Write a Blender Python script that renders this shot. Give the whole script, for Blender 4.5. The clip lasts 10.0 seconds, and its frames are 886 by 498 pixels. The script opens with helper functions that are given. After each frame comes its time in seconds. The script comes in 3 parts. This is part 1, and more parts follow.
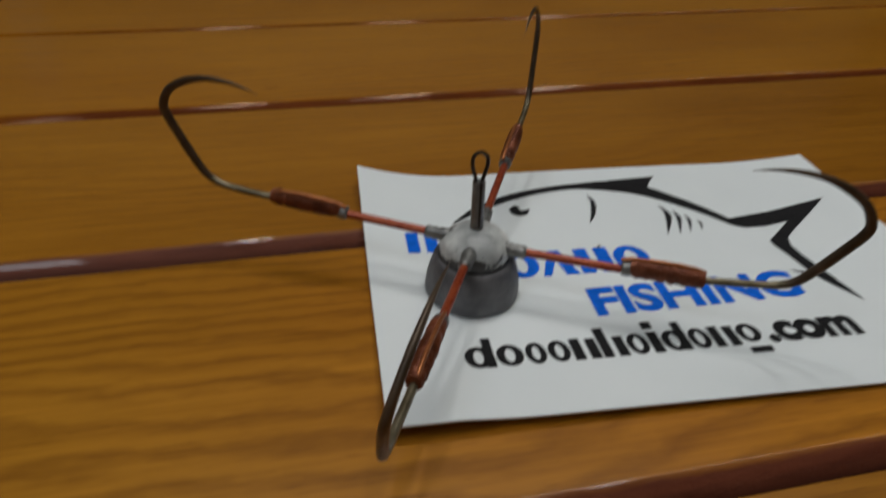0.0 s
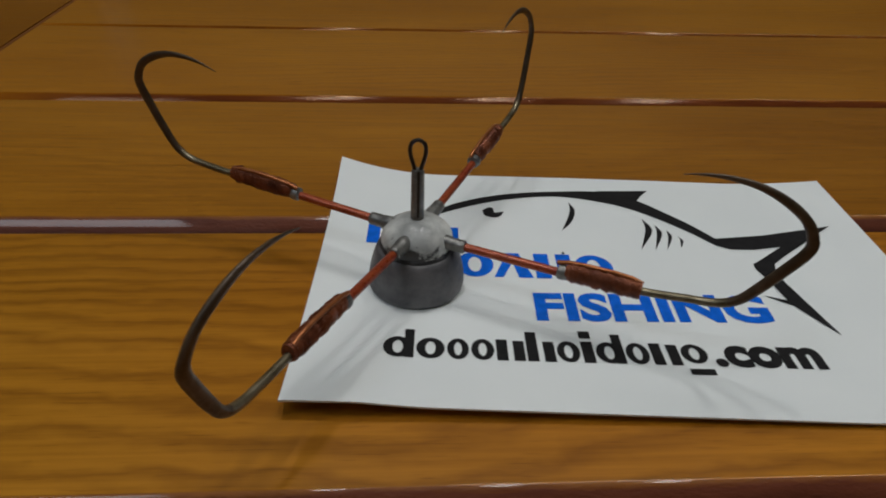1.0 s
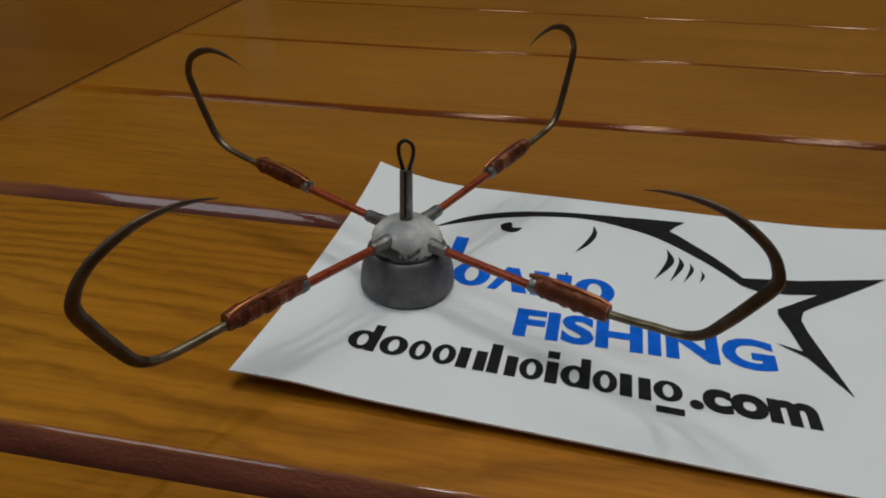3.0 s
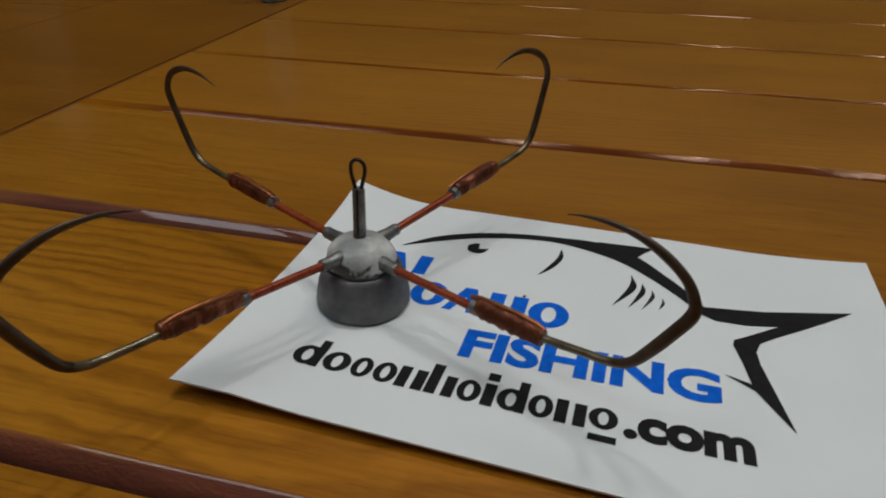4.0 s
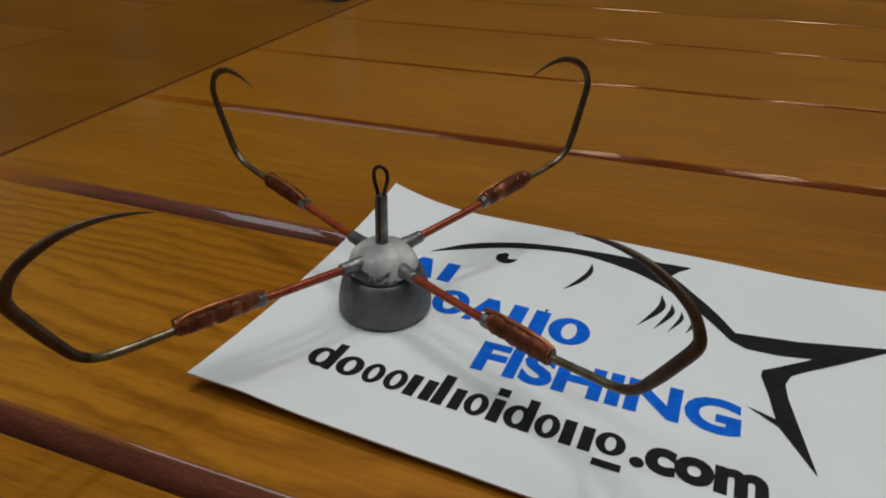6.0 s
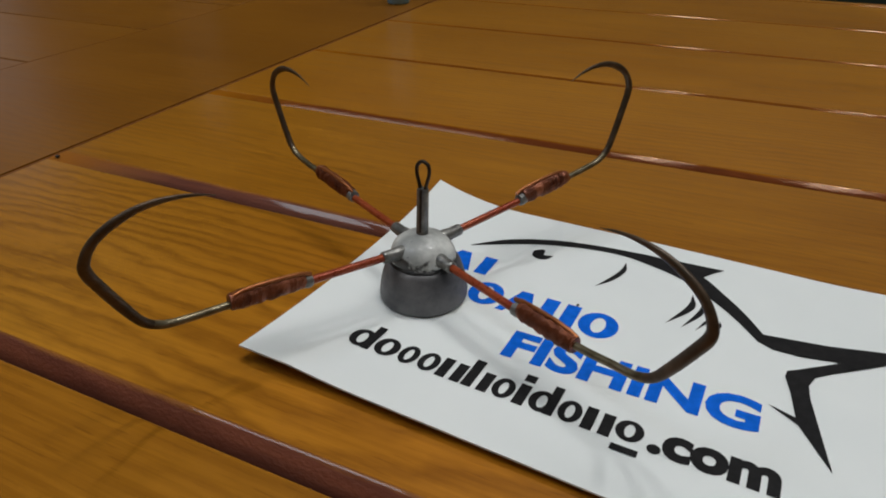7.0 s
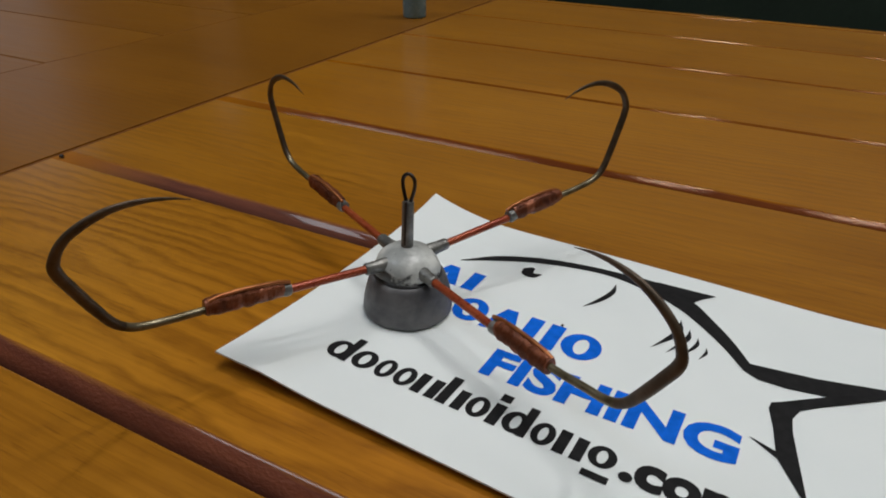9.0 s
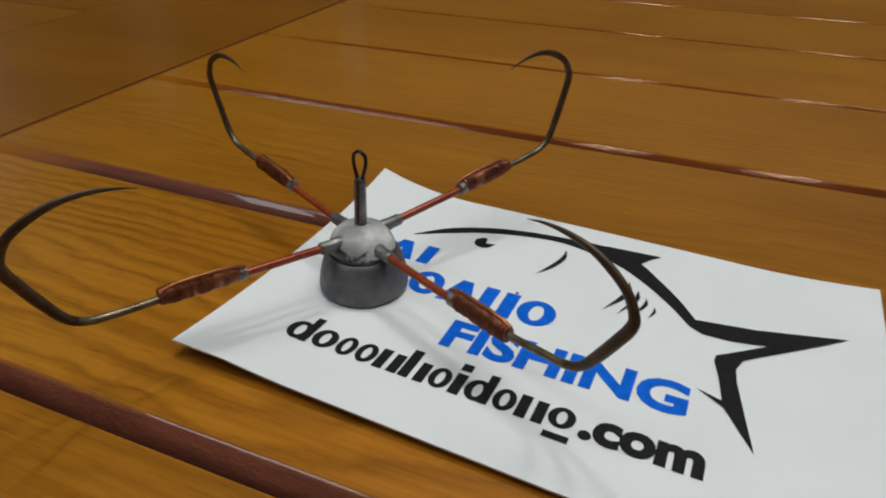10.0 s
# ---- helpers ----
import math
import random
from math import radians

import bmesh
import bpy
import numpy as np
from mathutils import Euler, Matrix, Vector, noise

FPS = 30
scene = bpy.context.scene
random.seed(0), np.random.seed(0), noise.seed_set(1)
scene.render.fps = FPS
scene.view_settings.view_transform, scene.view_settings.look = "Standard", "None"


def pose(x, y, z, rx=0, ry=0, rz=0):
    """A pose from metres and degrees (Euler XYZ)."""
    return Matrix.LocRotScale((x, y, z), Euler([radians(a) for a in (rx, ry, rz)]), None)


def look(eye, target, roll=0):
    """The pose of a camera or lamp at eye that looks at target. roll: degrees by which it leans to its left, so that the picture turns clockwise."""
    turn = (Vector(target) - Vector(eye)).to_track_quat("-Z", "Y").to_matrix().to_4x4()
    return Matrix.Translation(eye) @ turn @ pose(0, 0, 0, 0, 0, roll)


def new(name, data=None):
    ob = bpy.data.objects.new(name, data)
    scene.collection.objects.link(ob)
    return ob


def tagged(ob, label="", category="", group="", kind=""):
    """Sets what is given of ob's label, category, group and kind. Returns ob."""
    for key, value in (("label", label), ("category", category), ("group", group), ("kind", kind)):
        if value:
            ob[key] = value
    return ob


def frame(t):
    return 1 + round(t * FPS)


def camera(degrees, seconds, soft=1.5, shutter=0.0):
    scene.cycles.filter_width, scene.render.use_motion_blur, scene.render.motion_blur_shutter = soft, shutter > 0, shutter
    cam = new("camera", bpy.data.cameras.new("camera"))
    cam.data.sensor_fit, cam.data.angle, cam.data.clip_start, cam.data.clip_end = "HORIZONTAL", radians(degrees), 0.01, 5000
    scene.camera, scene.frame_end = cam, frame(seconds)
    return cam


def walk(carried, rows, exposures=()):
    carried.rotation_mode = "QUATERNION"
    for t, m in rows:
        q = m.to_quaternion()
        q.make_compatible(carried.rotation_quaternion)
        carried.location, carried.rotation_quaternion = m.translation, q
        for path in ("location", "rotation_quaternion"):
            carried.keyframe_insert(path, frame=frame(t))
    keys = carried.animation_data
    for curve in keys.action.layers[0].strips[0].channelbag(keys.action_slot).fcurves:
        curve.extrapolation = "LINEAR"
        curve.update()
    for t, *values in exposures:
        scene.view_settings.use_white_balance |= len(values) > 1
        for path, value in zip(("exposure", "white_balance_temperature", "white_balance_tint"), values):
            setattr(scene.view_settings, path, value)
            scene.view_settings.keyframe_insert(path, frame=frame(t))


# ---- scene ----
cam = camera(67.31, 10.0, soft=1.9, shutter=0.4)
PATH = [
    (0, (-0.00345, -0.04412, 0.05836), (0.01158, 0.03471, -0.00130), 2.59),
    (0.2, (-0.00206, -0.04472, 0.05549), (0.00912, 0.03258, -0.00696), 1.99),
    (0.5, (0.00452, -0.04629, 0.05418), (0.01088, 0.03429, -0.00469), 1.77),
    (0.8, (0.01181, -0.04688, 0.05525), (0.01449, 0.03516, -0.00187), 2.25),
    (1, (0.01560, -0.04751, 0.05522), (0.01721, 0.03441, -0.00211), 2.18),
    (1.5, (0.02048, -0.04777, 0.05685), (0.01563, 0.03592, 0.00233), 1.34),
    (2, (0.02583, -0.04785, 0.05498), (0.01798, 0.03503, -0.00042), 1.59),
    (2.5, (0.03007, -0.04755, 0.05345), (0.01698, 0.03530, -0.00101), 1.28),
    (3.8, (0.04429, -0.04603, 0.05259), (0.01849, 0.03505, 0.00005), -0.39),
    (4, (0.04594, -0.04494, 0.05312), (0.02062, 0.03708, 0.00183), 0.25),
    (4.5, (0.04896, -0.04361, 0.05306), (0.02129, 0.03794, 0.00223), 0.98),
    (5, (0.04899, -0.04195, 0.05232), (0.01780, 0.03717, -0.00029), -0.29),
    (5.5, (0.04895, -0.04178, 0.05300), (0.01482, 0.03695, 0.00166), -0.81),
    (6, (0.05103, -0.04180, 0.05427), (0.01646, 0.03654, 0.00262), -0.40),
    (6.2, (0.05061, -0.04334, 0.05477), (0.01408, 0.03509, 0.00463), -0.56),
    (7.3, (0.05615, -0.04548, 0.05555), (0.01411, 0.02928, 0.00413), -0.52),
    (7.5, (0.05642, -0.04511, 0.05570), (0.01425, 0.03015, 0.00513), -0.16),
    (8, (0.05666, -0.04493, 0.05593), (0.01355, 0.03048, 0.00638), -0.28),
    (8.5, (0.05702, -0.04358, 0.05590), (0.01352, 0.03161, 0.00635), -0.28),
    (9, (0.05814, -0.04259, 0.05499), (0.01400, 0.03234, 0.00563), 0.66),
    (9.5, (0.05808, -0.04239, 0.05525), (0.01571, 0.03236, 0.00411), 0.48),
    (10, (0.05758, -0.04338, 0.05604), (0.02145, 0.03317, 0.00280), 0.47),
]
walk(cam, [(t, look(eye, target, roll)) for t, eye, target, roll in PATH],
     [(0.0, 0.0), (4.8, 0.02), (6.0, 0.14), (7.3, 0.39), (10.0, 0.43)])

# ---- world and lights ----
CM = 0.01
world = bpy.data.worlds.new("world")
scene.world = world
world.use_nodes = True
wn = world.node_tree.nodes
sky = wn.new("ShaderNodeTexSky")
sky.sky_type = "NISHITA"
sky.sun_disc = False
sky.sun_elevation = radians(35)
sky.sun_rotation = radians(200)
world.node_tree.links.new(sky.outputs[0], wn["Background"].inputs[0])
wn["Background"].inputs[1].default_value = 0.08

FLOOR = -0.75
CEIL = 2.1
WEST, EAST, SOUTH, NORTH = -2.0, 2.2, -1.8, 2.4
# opening of the west wall: (y0, y1, z0, z1)
WINDOW = (0.86, 1.12, 0.40, 0.60)
# one unseen cooler panel over the near corner, standing in for daylight from the left: (x, y, watts)
COOL_PANEL = (-1.15, -0.75, 6.6)
PANEL_X = (-0.21, 0.315, 0.84)
# two rows of unseen ceiling lights, the second added as fill: (y, watts of each)
PANEL_ROWS = ((0.62, 5.0), (-0.15, 2.3))


def area_lamp(name, m, sx, sy, watts, colour):
    data = bpy.data.lights.new(name, "AREA")
    data.shape, data.size, data.size_y = "RECTANGLE", sx, sy
    data.energy, data.color = watts, colour
    ob = new(name, data)
    ob.matrix_world = m
    return ob


y0, y1, z0, z1 = WINDOW
area_lamp("window_daylight", look((WEST + 0.02, (y0 + y1) / 2, (z0 + z1) / 2), (0.0, (y0 + y1) / 2, (z0 + z1) / 2)), y1 - y0, z1 - z0, 0.12, (0.74, 0.87, 1.0))
cx, cy, watts = COOL_PANEL
area_lamp("panel_glow", look((cx, cy, CEIL - 0.04), (cx, cy, 0.0)), 0.9, 0.6, watts, (0.72, 0.84, 1.0))
for py, watts in PANEL_ROWS:
    for px in PANEL_X:
        area_lamp("panel_glow", look((px, py, CEIL - 0.04), (px, py, 0.0)), 0.10, 0.32, watts, (1.0, 0.985, 0.96))


# ---- materials ----
def material(name, colour=(0.5, 0.5, 0.5), rough=0.5, metal=0.0):
    m = bpy.data.materials.new(name)
    m.use_nodes = True
    b = m.node_tree.nodes["Principled BSDF"]
    b.inputs["Base Color"].default_value = (*colour, 1)
    b.inputs["Roughness"].default_value = rough
    b.inputs["Metallic"].default_value = metal
    return m


def node(m, kind, **values):
    n = m.node_tree.nodes.new(kind)
    for key, value in values.items():
        if key in n.inputs:
            n.inputs[key].default_value = value
    return n


def link(m, a, b):
    m.node_tree.links.new(a, b)


def principled(m):
    return m.node_tree.nodes["Principled BSDF"]


def ramp(m, fac, stops):
    n = m.node_tree.nodes.new("ShaderNodeValToRGB")
    els = n.color_ramp.elements
    while len(els) < len(stops):
        els.new(0.5)
    for e, (pos, col) in zip(els, stops):
        e.position, e.color = pos, (*col, 1)
    link(m, fac, n.inputs[0])
    return n.outputs[0]


def coords(m, scale=(1, 1, 1), kind="Object"):
    tc = m.node_tree.nodes.new("ShaderNodeTexCoord")
    mp = m.node_tree.nodes.new("ShaderNodeMapping")
    mp.inputs["Scale"].default_value = scale
    link(m, tc.outputs[kind], mp.inputs[0])
    return mp.outputs[0]


def mixed(m, fac, a, b, kind="MIX"):
    n = m.node_tree.nodes.new("ShaderNodeMix")
    n.data_type, n.blend_type = "RGBA", kind
    for sock, v in ((n.inputs[0], fac), (n.inputs[6], a), (n.inputs[7], b)):
        if isinstance(v, (int, float)):
            sock.default_value = v
        elif isinstance(v, tuple):
            sock.default_value = (*v, 1)
        else:
            link(m, v, sock)
    return n.outputs[2]


def noise_of(m, vec, scale, detail=4.0, rough=0.55, distortion=0.0):
    n = node(m, "ShaderNodeTexNoise", Scale=scale, Detail=detail, Roughness=rough, Distortion=distortion)
    link(m, vec, n.inputs["Vector"])
    return n.outputs["Fac"]


def bumped(m, height, strength, distance):
    n = node(m, "ShaderNodeBump", Strength=strength, Distance=distance)
    link(m, height, n.inputs["Height"])
    link(m, n.outputs[0], principled(m).inputs["Normal"])


def wood(name, dark, mid, light, figure=(0.10, 0.45), rate=420.0, warp=13.0, fade=None):
    """Lacquered softwood: wavy growth rings along x, shifted from board to board."""
    m = material(name, mid, 0.32)
    tc = m.node_tree.nodes.new("ShaderNodeTexCoord")
    info = m.node_tree.nodes.new("ShaderNodeObjectInfo")
    shift = m.node_tree.nodes.new("ShaderNodeVectorMath")
    shift.operation = "MULTIPLY_ADD"
    shift.inputs[1].default_value = (1, 1, 1)
    link(m, tc.outputs["Object"], shift.inputs[0])
    scale = m.node_tree.nodes.new("ShaderNodeVectorMath")
    scale.operation = "SCALE"
    scale.inputs["Scale"].default_value = 3.0
    comb = m.node_tree.nodes.new("ShaderNodeCombineXYZ")
    for s in comb.inputs:
        link(m, info.outputs["Random"], s)
    link(m, comb.outputs[0], scale.inputs[0])
    link(m, scale.outputs[0], shift.inputs[2])
    base = shift.outputs[0]

    def stretched(s):
        mp = m.node_tree.nodes.new("ShaderNodeMapping")
        mp.inputs["Scale"].default_value = s
        link(m, base, mp.inputs[0])
        return mp.outputs[0]

    broad = noise_of(m, stretched((7, 26, 26)), 1.0, 2.0, 0.45)
    mul = node(m, "ShaderNodeMath")
    mul.operation = "MULTIPLY"
    link(m, broad, mul.inputs[0])
    mul.inputs[1].default_value = warp
    sep = m.node_tree.nodes.new("ShaderNodeSeparateXYZ")
    link(m, base, sep.inputs[0])
    add = node(m, "ShaderNodeMath")
    add.operation = "MULTIPLY_ADD"
    link(m, sep.outputs["Y"], add.inputs[0])
    add.inputs[1].default_value = rate
    wobble = node(m, "ShaderNodeMath")
    wobble.operation = "MULTIPLY_ADD"
    link(m, noise_of(m, stretched((85, 240, 240)), 1.0, 3.0, 0.55), wobble.inputs[0])
    wobble.inputs[1].default_value = 1.5
    link(m, mul.outputs[0], wobble.inputs[2])
    link(m, wobble.outputs[0], add.inputs[2])
    fr = node(m, "ShaderNodeMath")
    fr.operation = "FRACT"
    link(m, add.outputs[0], fr.inputs[0])
    rings = ramp(m, fr.outputs[0], [(0.0, (0.2, 0.2, 0.2)), (0.07, (0.0, 0.0, 0.0)), (0.38, (0.12, 0.12, 0.12)), (0.76, (0.95, 0.95, 0.95)), (1.0, (0.2, 0.2, 0.2))])
    fine = noise_of(m, stretched((40, 1300, 1300)), 1.0, 3.0, 0.6)
    blotch = noise_of(m, stretched((9, 20, 20)), 1.0, 3.0, 0.5)
    tone = ramp(m, blotch, [(0.3, mid), (0.7, light)])
    amount = node(m, "ShaderNodeMath")
    amount.operation = "MULTIPLY"
    link(m, rings, amount.inputs[0])
    patch = ramp(m, noise_of(m, stretched((14, 30, 30)), 1.0, 2.0, 0.5), [(0.42, (figure[0],) * 3), (0.62, (figure[1],) * 3)])
    if fade:
        # the bold figure dies away along the board
        along = m.node_tree.nodes.new("ShaderNodeSeparateXYZ")
        link(m, tc.outputs["Object"], along.inputs[0])
        weak = m.node_tree.nodes.new("ShaderNodeMapRange")
        weak.inputs["From Min"].default_value, weak.inputs["From Max"].default_value = fade
        link(m, along.outputs["X"], weak.inputs["Value"])
        patch = mixed(m, weak.outputs[0], patch, (0.46, 0.46, 0.46))
    link(m, patch, amount.inputs[1])
    col = mixed(m, amount.outputs[0], tone, dark)
    grain = ramp(m, fine, [(0.33, (0.84, 0.81, 0.76)), (0.65, (1.07, 1.06, 1.02))])
    col = mixed(m, 1.0, col, grain, "MULTIPLY")
    # short dark pores and wide warm and yellow streaks along the board
    pores = ramp(m, noise_of(m, stretched((150, 2600, 2600)), 1.0, 2.0, 0.5), [(0.29, (0.74, 0.70, 0.62)), (0.38, (1.02, 1.02, 1.02))])
    col = mixed(m, 0.8, col, pores, "MULTIPLY")
    streak = ramp(m, noise_of(m, stretched((9, 90, 90)), 1.0, 3.0, 0.6), [(0.32, (0.90, 0.87, 0.80)), (0.52, (1.03, 1.03, 1.03)), (0.70, (1.12, 1.14, 1.35))])
    col = mixed(m, 0.5, col, streak, "MULTIPLY")
    if fade:
        # and its yellow sapwood turns to orange heartwood
        col = mixed(m, weak.outputs[0], col, mixed(m, 1.0, col, (1.02, 0.90, 0.72), "MULTIPLY"))
    p = principled(m)
    link(m, col, p.inputs["Base Color"])
    p.inputs["Specular IOR Level"].default_value = 0.15
    p.inputs["Coat Weight"].default_value = 0.85
    p.inputs["Coat Roughness"].default_value = 0.2
    link(m, ramp(m, fine, [(0.3, (0.34, 0.34, 0.34)), (0.7, (0.46, 0.46, 0.46))]), p.inputs["Roughness"])
    ripple = noise_of(m, stretched((60, 160, 160)), 1.0, 3.0, 0.5)
    bumped(m, ripple, 0.12, 0.0004)
    return m


WOOD = wood("lacquered_pine", (0.16, 0.050, 0.0018), (0.318, 0.121, 0.0047), (0.42, 0.176, 0.009), (0.06, 0.28))
WOOD_FIGURED = wood("lacquered_pine_figured", (0.15, 0.052, 0.0024), (0.345, 0.138, 0.0065), (0.50, 0.232, 0.020), (0.5, 0.95), 300.0, 11.0, (-0.035, 0.03))
# shade over the near left corner is put into this lowered middle tone
WOOD_HALF = wood("lacquered_pine_streaked", (0.15, 0.047, 0.0018), (0.278, 0.106, 0.0046), (0.385, 0.163, 0.010), (0.06, 0.30), 330.0, 12.0)
WOOD_RAIL = wood("lacquered_pine_rail", (0.11, 0.035, 0.002), (0.19, 0.073, 0.0045), (0.24, 0.095, 0.006), (0.05, 0.22))

principled(WOOD_RAIL).inputs["Coat Weight"].default_value = 0.25
principled(WOOD_RAIL).inputs["Coat Roughness"].default_value = 0.3


def stain(name, a, b, rough, coat, coat_rough, bump):
    """Reddish-brown stain that has pooled in the grooves."""
    m = material(name, a, rough)
    link(m, ramp(m, noise_of(m, coords(m, (60, 400, 400)), 1.0), [(0.3, a), (0.7, b)]), principled(m).inputs["Base Color"])
    principled(m).inputs["Specular IOR Level"].default_value = 0.2
    principled(m).inputs["Coat Weight"].default_value = coat
    principled(m).inputs["Coat Roughness"].default_value = coat_rough
    bumped(m, noise_of(m, coords(m, (1400, 2400, 2400)), 1.0, 2.0), bump, 0.00016)
    return m


GROOVE = stain("groove_stain", (0.10, 0.025, 0.012), (0.175, 0.050, 0.023), 0.5, 0.5, 0.06, 0.6)
GROOVE_FAR = stain("groove_thin_stain", (0.13, 0.036, 0.006), (0.21, 0.065, 0.010), 0.08, 0.0, 0.05, 0.12)
GROOVE_MID = stain("groove_brown_stain", (0.11, 0.027, 0.008), (0.19, 0.052, 0.014), 0.09, 0.0, 0.05, 0.14)
for m in (GROOVE_FAR, GROOVE_MID):
    principled(m).inputs["Specular IOR Level"].default_value = 0.26
    principled(m).inputs["Specular Tint"].default_value = (1.0, 0.66, 0.42, 1)
SEAM = stain("seam_stain", (0.11, 0.037, 0.006), (0.17, 0.058, 0.009), 0.7, 0.0, 0.4, 0.3)
PITCH = 4.86
FIRST = -1.15
WIDE, MIDDLE, NARROW = 0.23, 0.19, 0.10


def math_node(m, operation, a, b=None):
    n = m.node_tree.nodes.new("ShaderNodeMath")
    n.operation = operation
    for sock, v in zip(n.inputs, (a, b)):
        if isinstance(v, (int, float)):
            sock.default_value = v
        elif v is not None:
            link(m, v, sock)
    return n.outputs[0]


def worn_shaded_stain(m, half, foot_shade, bare):
    """Stain rubbed off at a groove's far rim and at its run-out beside the rail, with shade painted in at its near
    foot.
    """
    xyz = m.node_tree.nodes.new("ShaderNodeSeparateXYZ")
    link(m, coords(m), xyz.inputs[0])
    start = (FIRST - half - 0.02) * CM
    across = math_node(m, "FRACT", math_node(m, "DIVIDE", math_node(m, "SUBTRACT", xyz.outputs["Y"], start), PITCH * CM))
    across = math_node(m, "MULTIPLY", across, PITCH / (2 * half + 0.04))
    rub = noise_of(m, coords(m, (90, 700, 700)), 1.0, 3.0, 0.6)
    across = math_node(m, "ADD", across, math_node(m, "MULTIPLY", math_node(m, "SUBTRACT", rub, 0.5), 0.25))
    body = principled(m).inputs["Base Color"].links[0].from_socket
    # the groove's own shade, put into the colour of its near side
    col = mixed(m, ramp(m, across, [(0.42, (1, 1, 1)), (0.70, (0, 0, 0))]), body, foot_shade)
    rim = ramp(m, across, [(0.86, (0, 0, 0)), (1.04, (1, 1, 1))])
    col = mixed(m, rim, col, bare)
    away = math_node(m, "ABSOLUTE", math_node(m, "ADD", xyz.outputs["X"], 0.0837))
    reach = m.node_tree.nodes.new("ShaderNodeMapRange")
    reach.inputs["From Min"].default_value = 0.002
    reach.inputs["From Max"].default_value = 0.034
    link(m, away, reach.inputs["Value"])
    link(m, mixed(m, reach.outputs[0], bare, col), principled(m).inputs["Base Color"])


worn_shaded_stain(GROOVE, WIDE, (0.038, 0.010, 0.006), (0.30, 0.105, 0.008))
worn_shaded_stain(GROOVE_MID, MIDDLE, (0.05, 0.013, 0.005), (0.30, 0.105, 0.006))
worn_shaded_stain(GROOVE_FAR, NARROW, (0.06, 0.017, 0.004), (0.30, 0.105, 0.005))

PAPER = material("coated_card", (0.75, 0.795, 0.82), 0.45)
pv = coords(PAPER)
link(PAPER, ramp(PAPER, noise_of(PAPER, pv, 60.0, 3.0), [(0.3, (0.80, 0.85, 0.855)), (0.7, (0.835, 0.88, 0.88))]), principled(PAPER).inputs["Base Color"])
bumped(PAPER, noise_of(PAPER, pv, 2500.0, 2.0), 0.05, 0.00005)


def ink(name, colour):
    m = material(name, colour, 0.5)
    principled(m).inputs["Specular IOR Level"].default_value = 0.12
    n = noise_of(m, coords(m), 900.0, 3.0)
    link(m, ramp(m, n, [(0.35, colour), (0.7, tuple(min(1, c * 1.25 + 0.004) for c in colour))]), principled(m).inputs["Base Color"])
    return m


BLACK_INK = ink("black_ink", (0.012, 0.012, 0.013))
BLUE_INK = ink("blue_ink", (0.0, 0.115, 0.62))


def blotchy(name, a, b, rough, metal, scale, bump=0.2, depth=0.0001, lo=0.35, hi=0.65):
    m = material(name, a, rough, metal)
    v = coords(m)
    f = noise_of(m, v, scale, 5.0, 0.6)
    link(m, ramp(m, f, [(lo, a), (hi, b)]), principled(m).inputs["Base Color"])
    g = noise_of(m, v, scale * 5, 3.0, 0.6)
    link(m, ramp(m, g, [(0.3, (rough * 0.8,) * 3), (0.7, (min(1, rough * 1.25),) * 3)]), principled(m).inputs["Roughness"])
    bumped(m, g, bump, depth)
    return m


LEAD = blotchy("dull_lead", (0.095, 0.095, 0.10), (0.185, 0.18, 0.185), 0.55, 0.25, 260)
LEAD_LIGHT = blotchy("oxidised_lead", (0.34, 0.355, 0.35), (0.80, 0.82, 0.79), 0.45, 0.0, 150, 0.35, 0.0002, 0.36, 0.60)
principled(LEAD_LIGHT).inputs["Coat Weight"].default_value = 0.3
principled(LEAD_LIGHT).inputs["Coat Roughness"].default_value = 0.2
BLOTCHED_BLACK = blotchy("blotched_black", (0.01, 0.01, 0.011), (0.05, 0.05, 0.052), 0.5, 0.0, 700)
pits = noise_of(LEAD_LIGHT, coords(LEAD_LIGHT), 520.0, 2.0)
lead_base = principled(LEAD_LIGHT).inputs["Base Color"].links[0].from_socket
link(LEAD_LIGHT, mixed(LEAD_LIGHT, ramp(LEAD_LIGHT, pits, [(0.27, (1, 1, 1)), (0.34, (0, 0, 0))]), lead_base, (0.05, 0.05, 0.05)), principled(LEAD_LIGHT).inputs["Base Color"])
# black ragged patches that thicken towards the foot of the ball
foot = LEAD_LIGHT.node_tree.nodes.new("ShaderNodeSeparateXYZ")
link(LEAD_LIGHT, coords(LEAD_LIGHT), foot.inputs[0])
skirt = node(LEAD_LIGHT, "ShaderNodeMapRange")
for key, value in (("From Min", 0.0060), ("From Max", 0.0096), ("To Min", 0.24), ("To Max", -0.25)):
    skirt.inputs[key].default_value = value
link(LEAD_LIGHT, foot.outputs["Z"], skirt.inputs["Value"])
foot_black = node(LEAD_LIGHT, "ShaderNodeMath")
foot_black.operation = "ADD"
link(LEAD_LIGHT, noise_of(LEAD_LIGHT, coords(LEAD_LIGHT), 270.0, 4.0, 0.6), foot_black.inputs[0])
link(LEAD_LIGHT, skirt.outputs[0], foot_black.inputs[1])
pale = principled(LEAD_LIGHT).inputs["Base Color"].links[0].from_socket
link(LEAD_LIGHT, mixed(LEAD_LIGHT, ramp(LEAD_LIGHT, foot_black.outputs[0], [(0.54, (0, 0, 0)), (0.62, (1, 1, 1))]), pale, (0.035, 0.034, 0.034)), principled(LEAD_LIGHT).inputs["Base Color"])
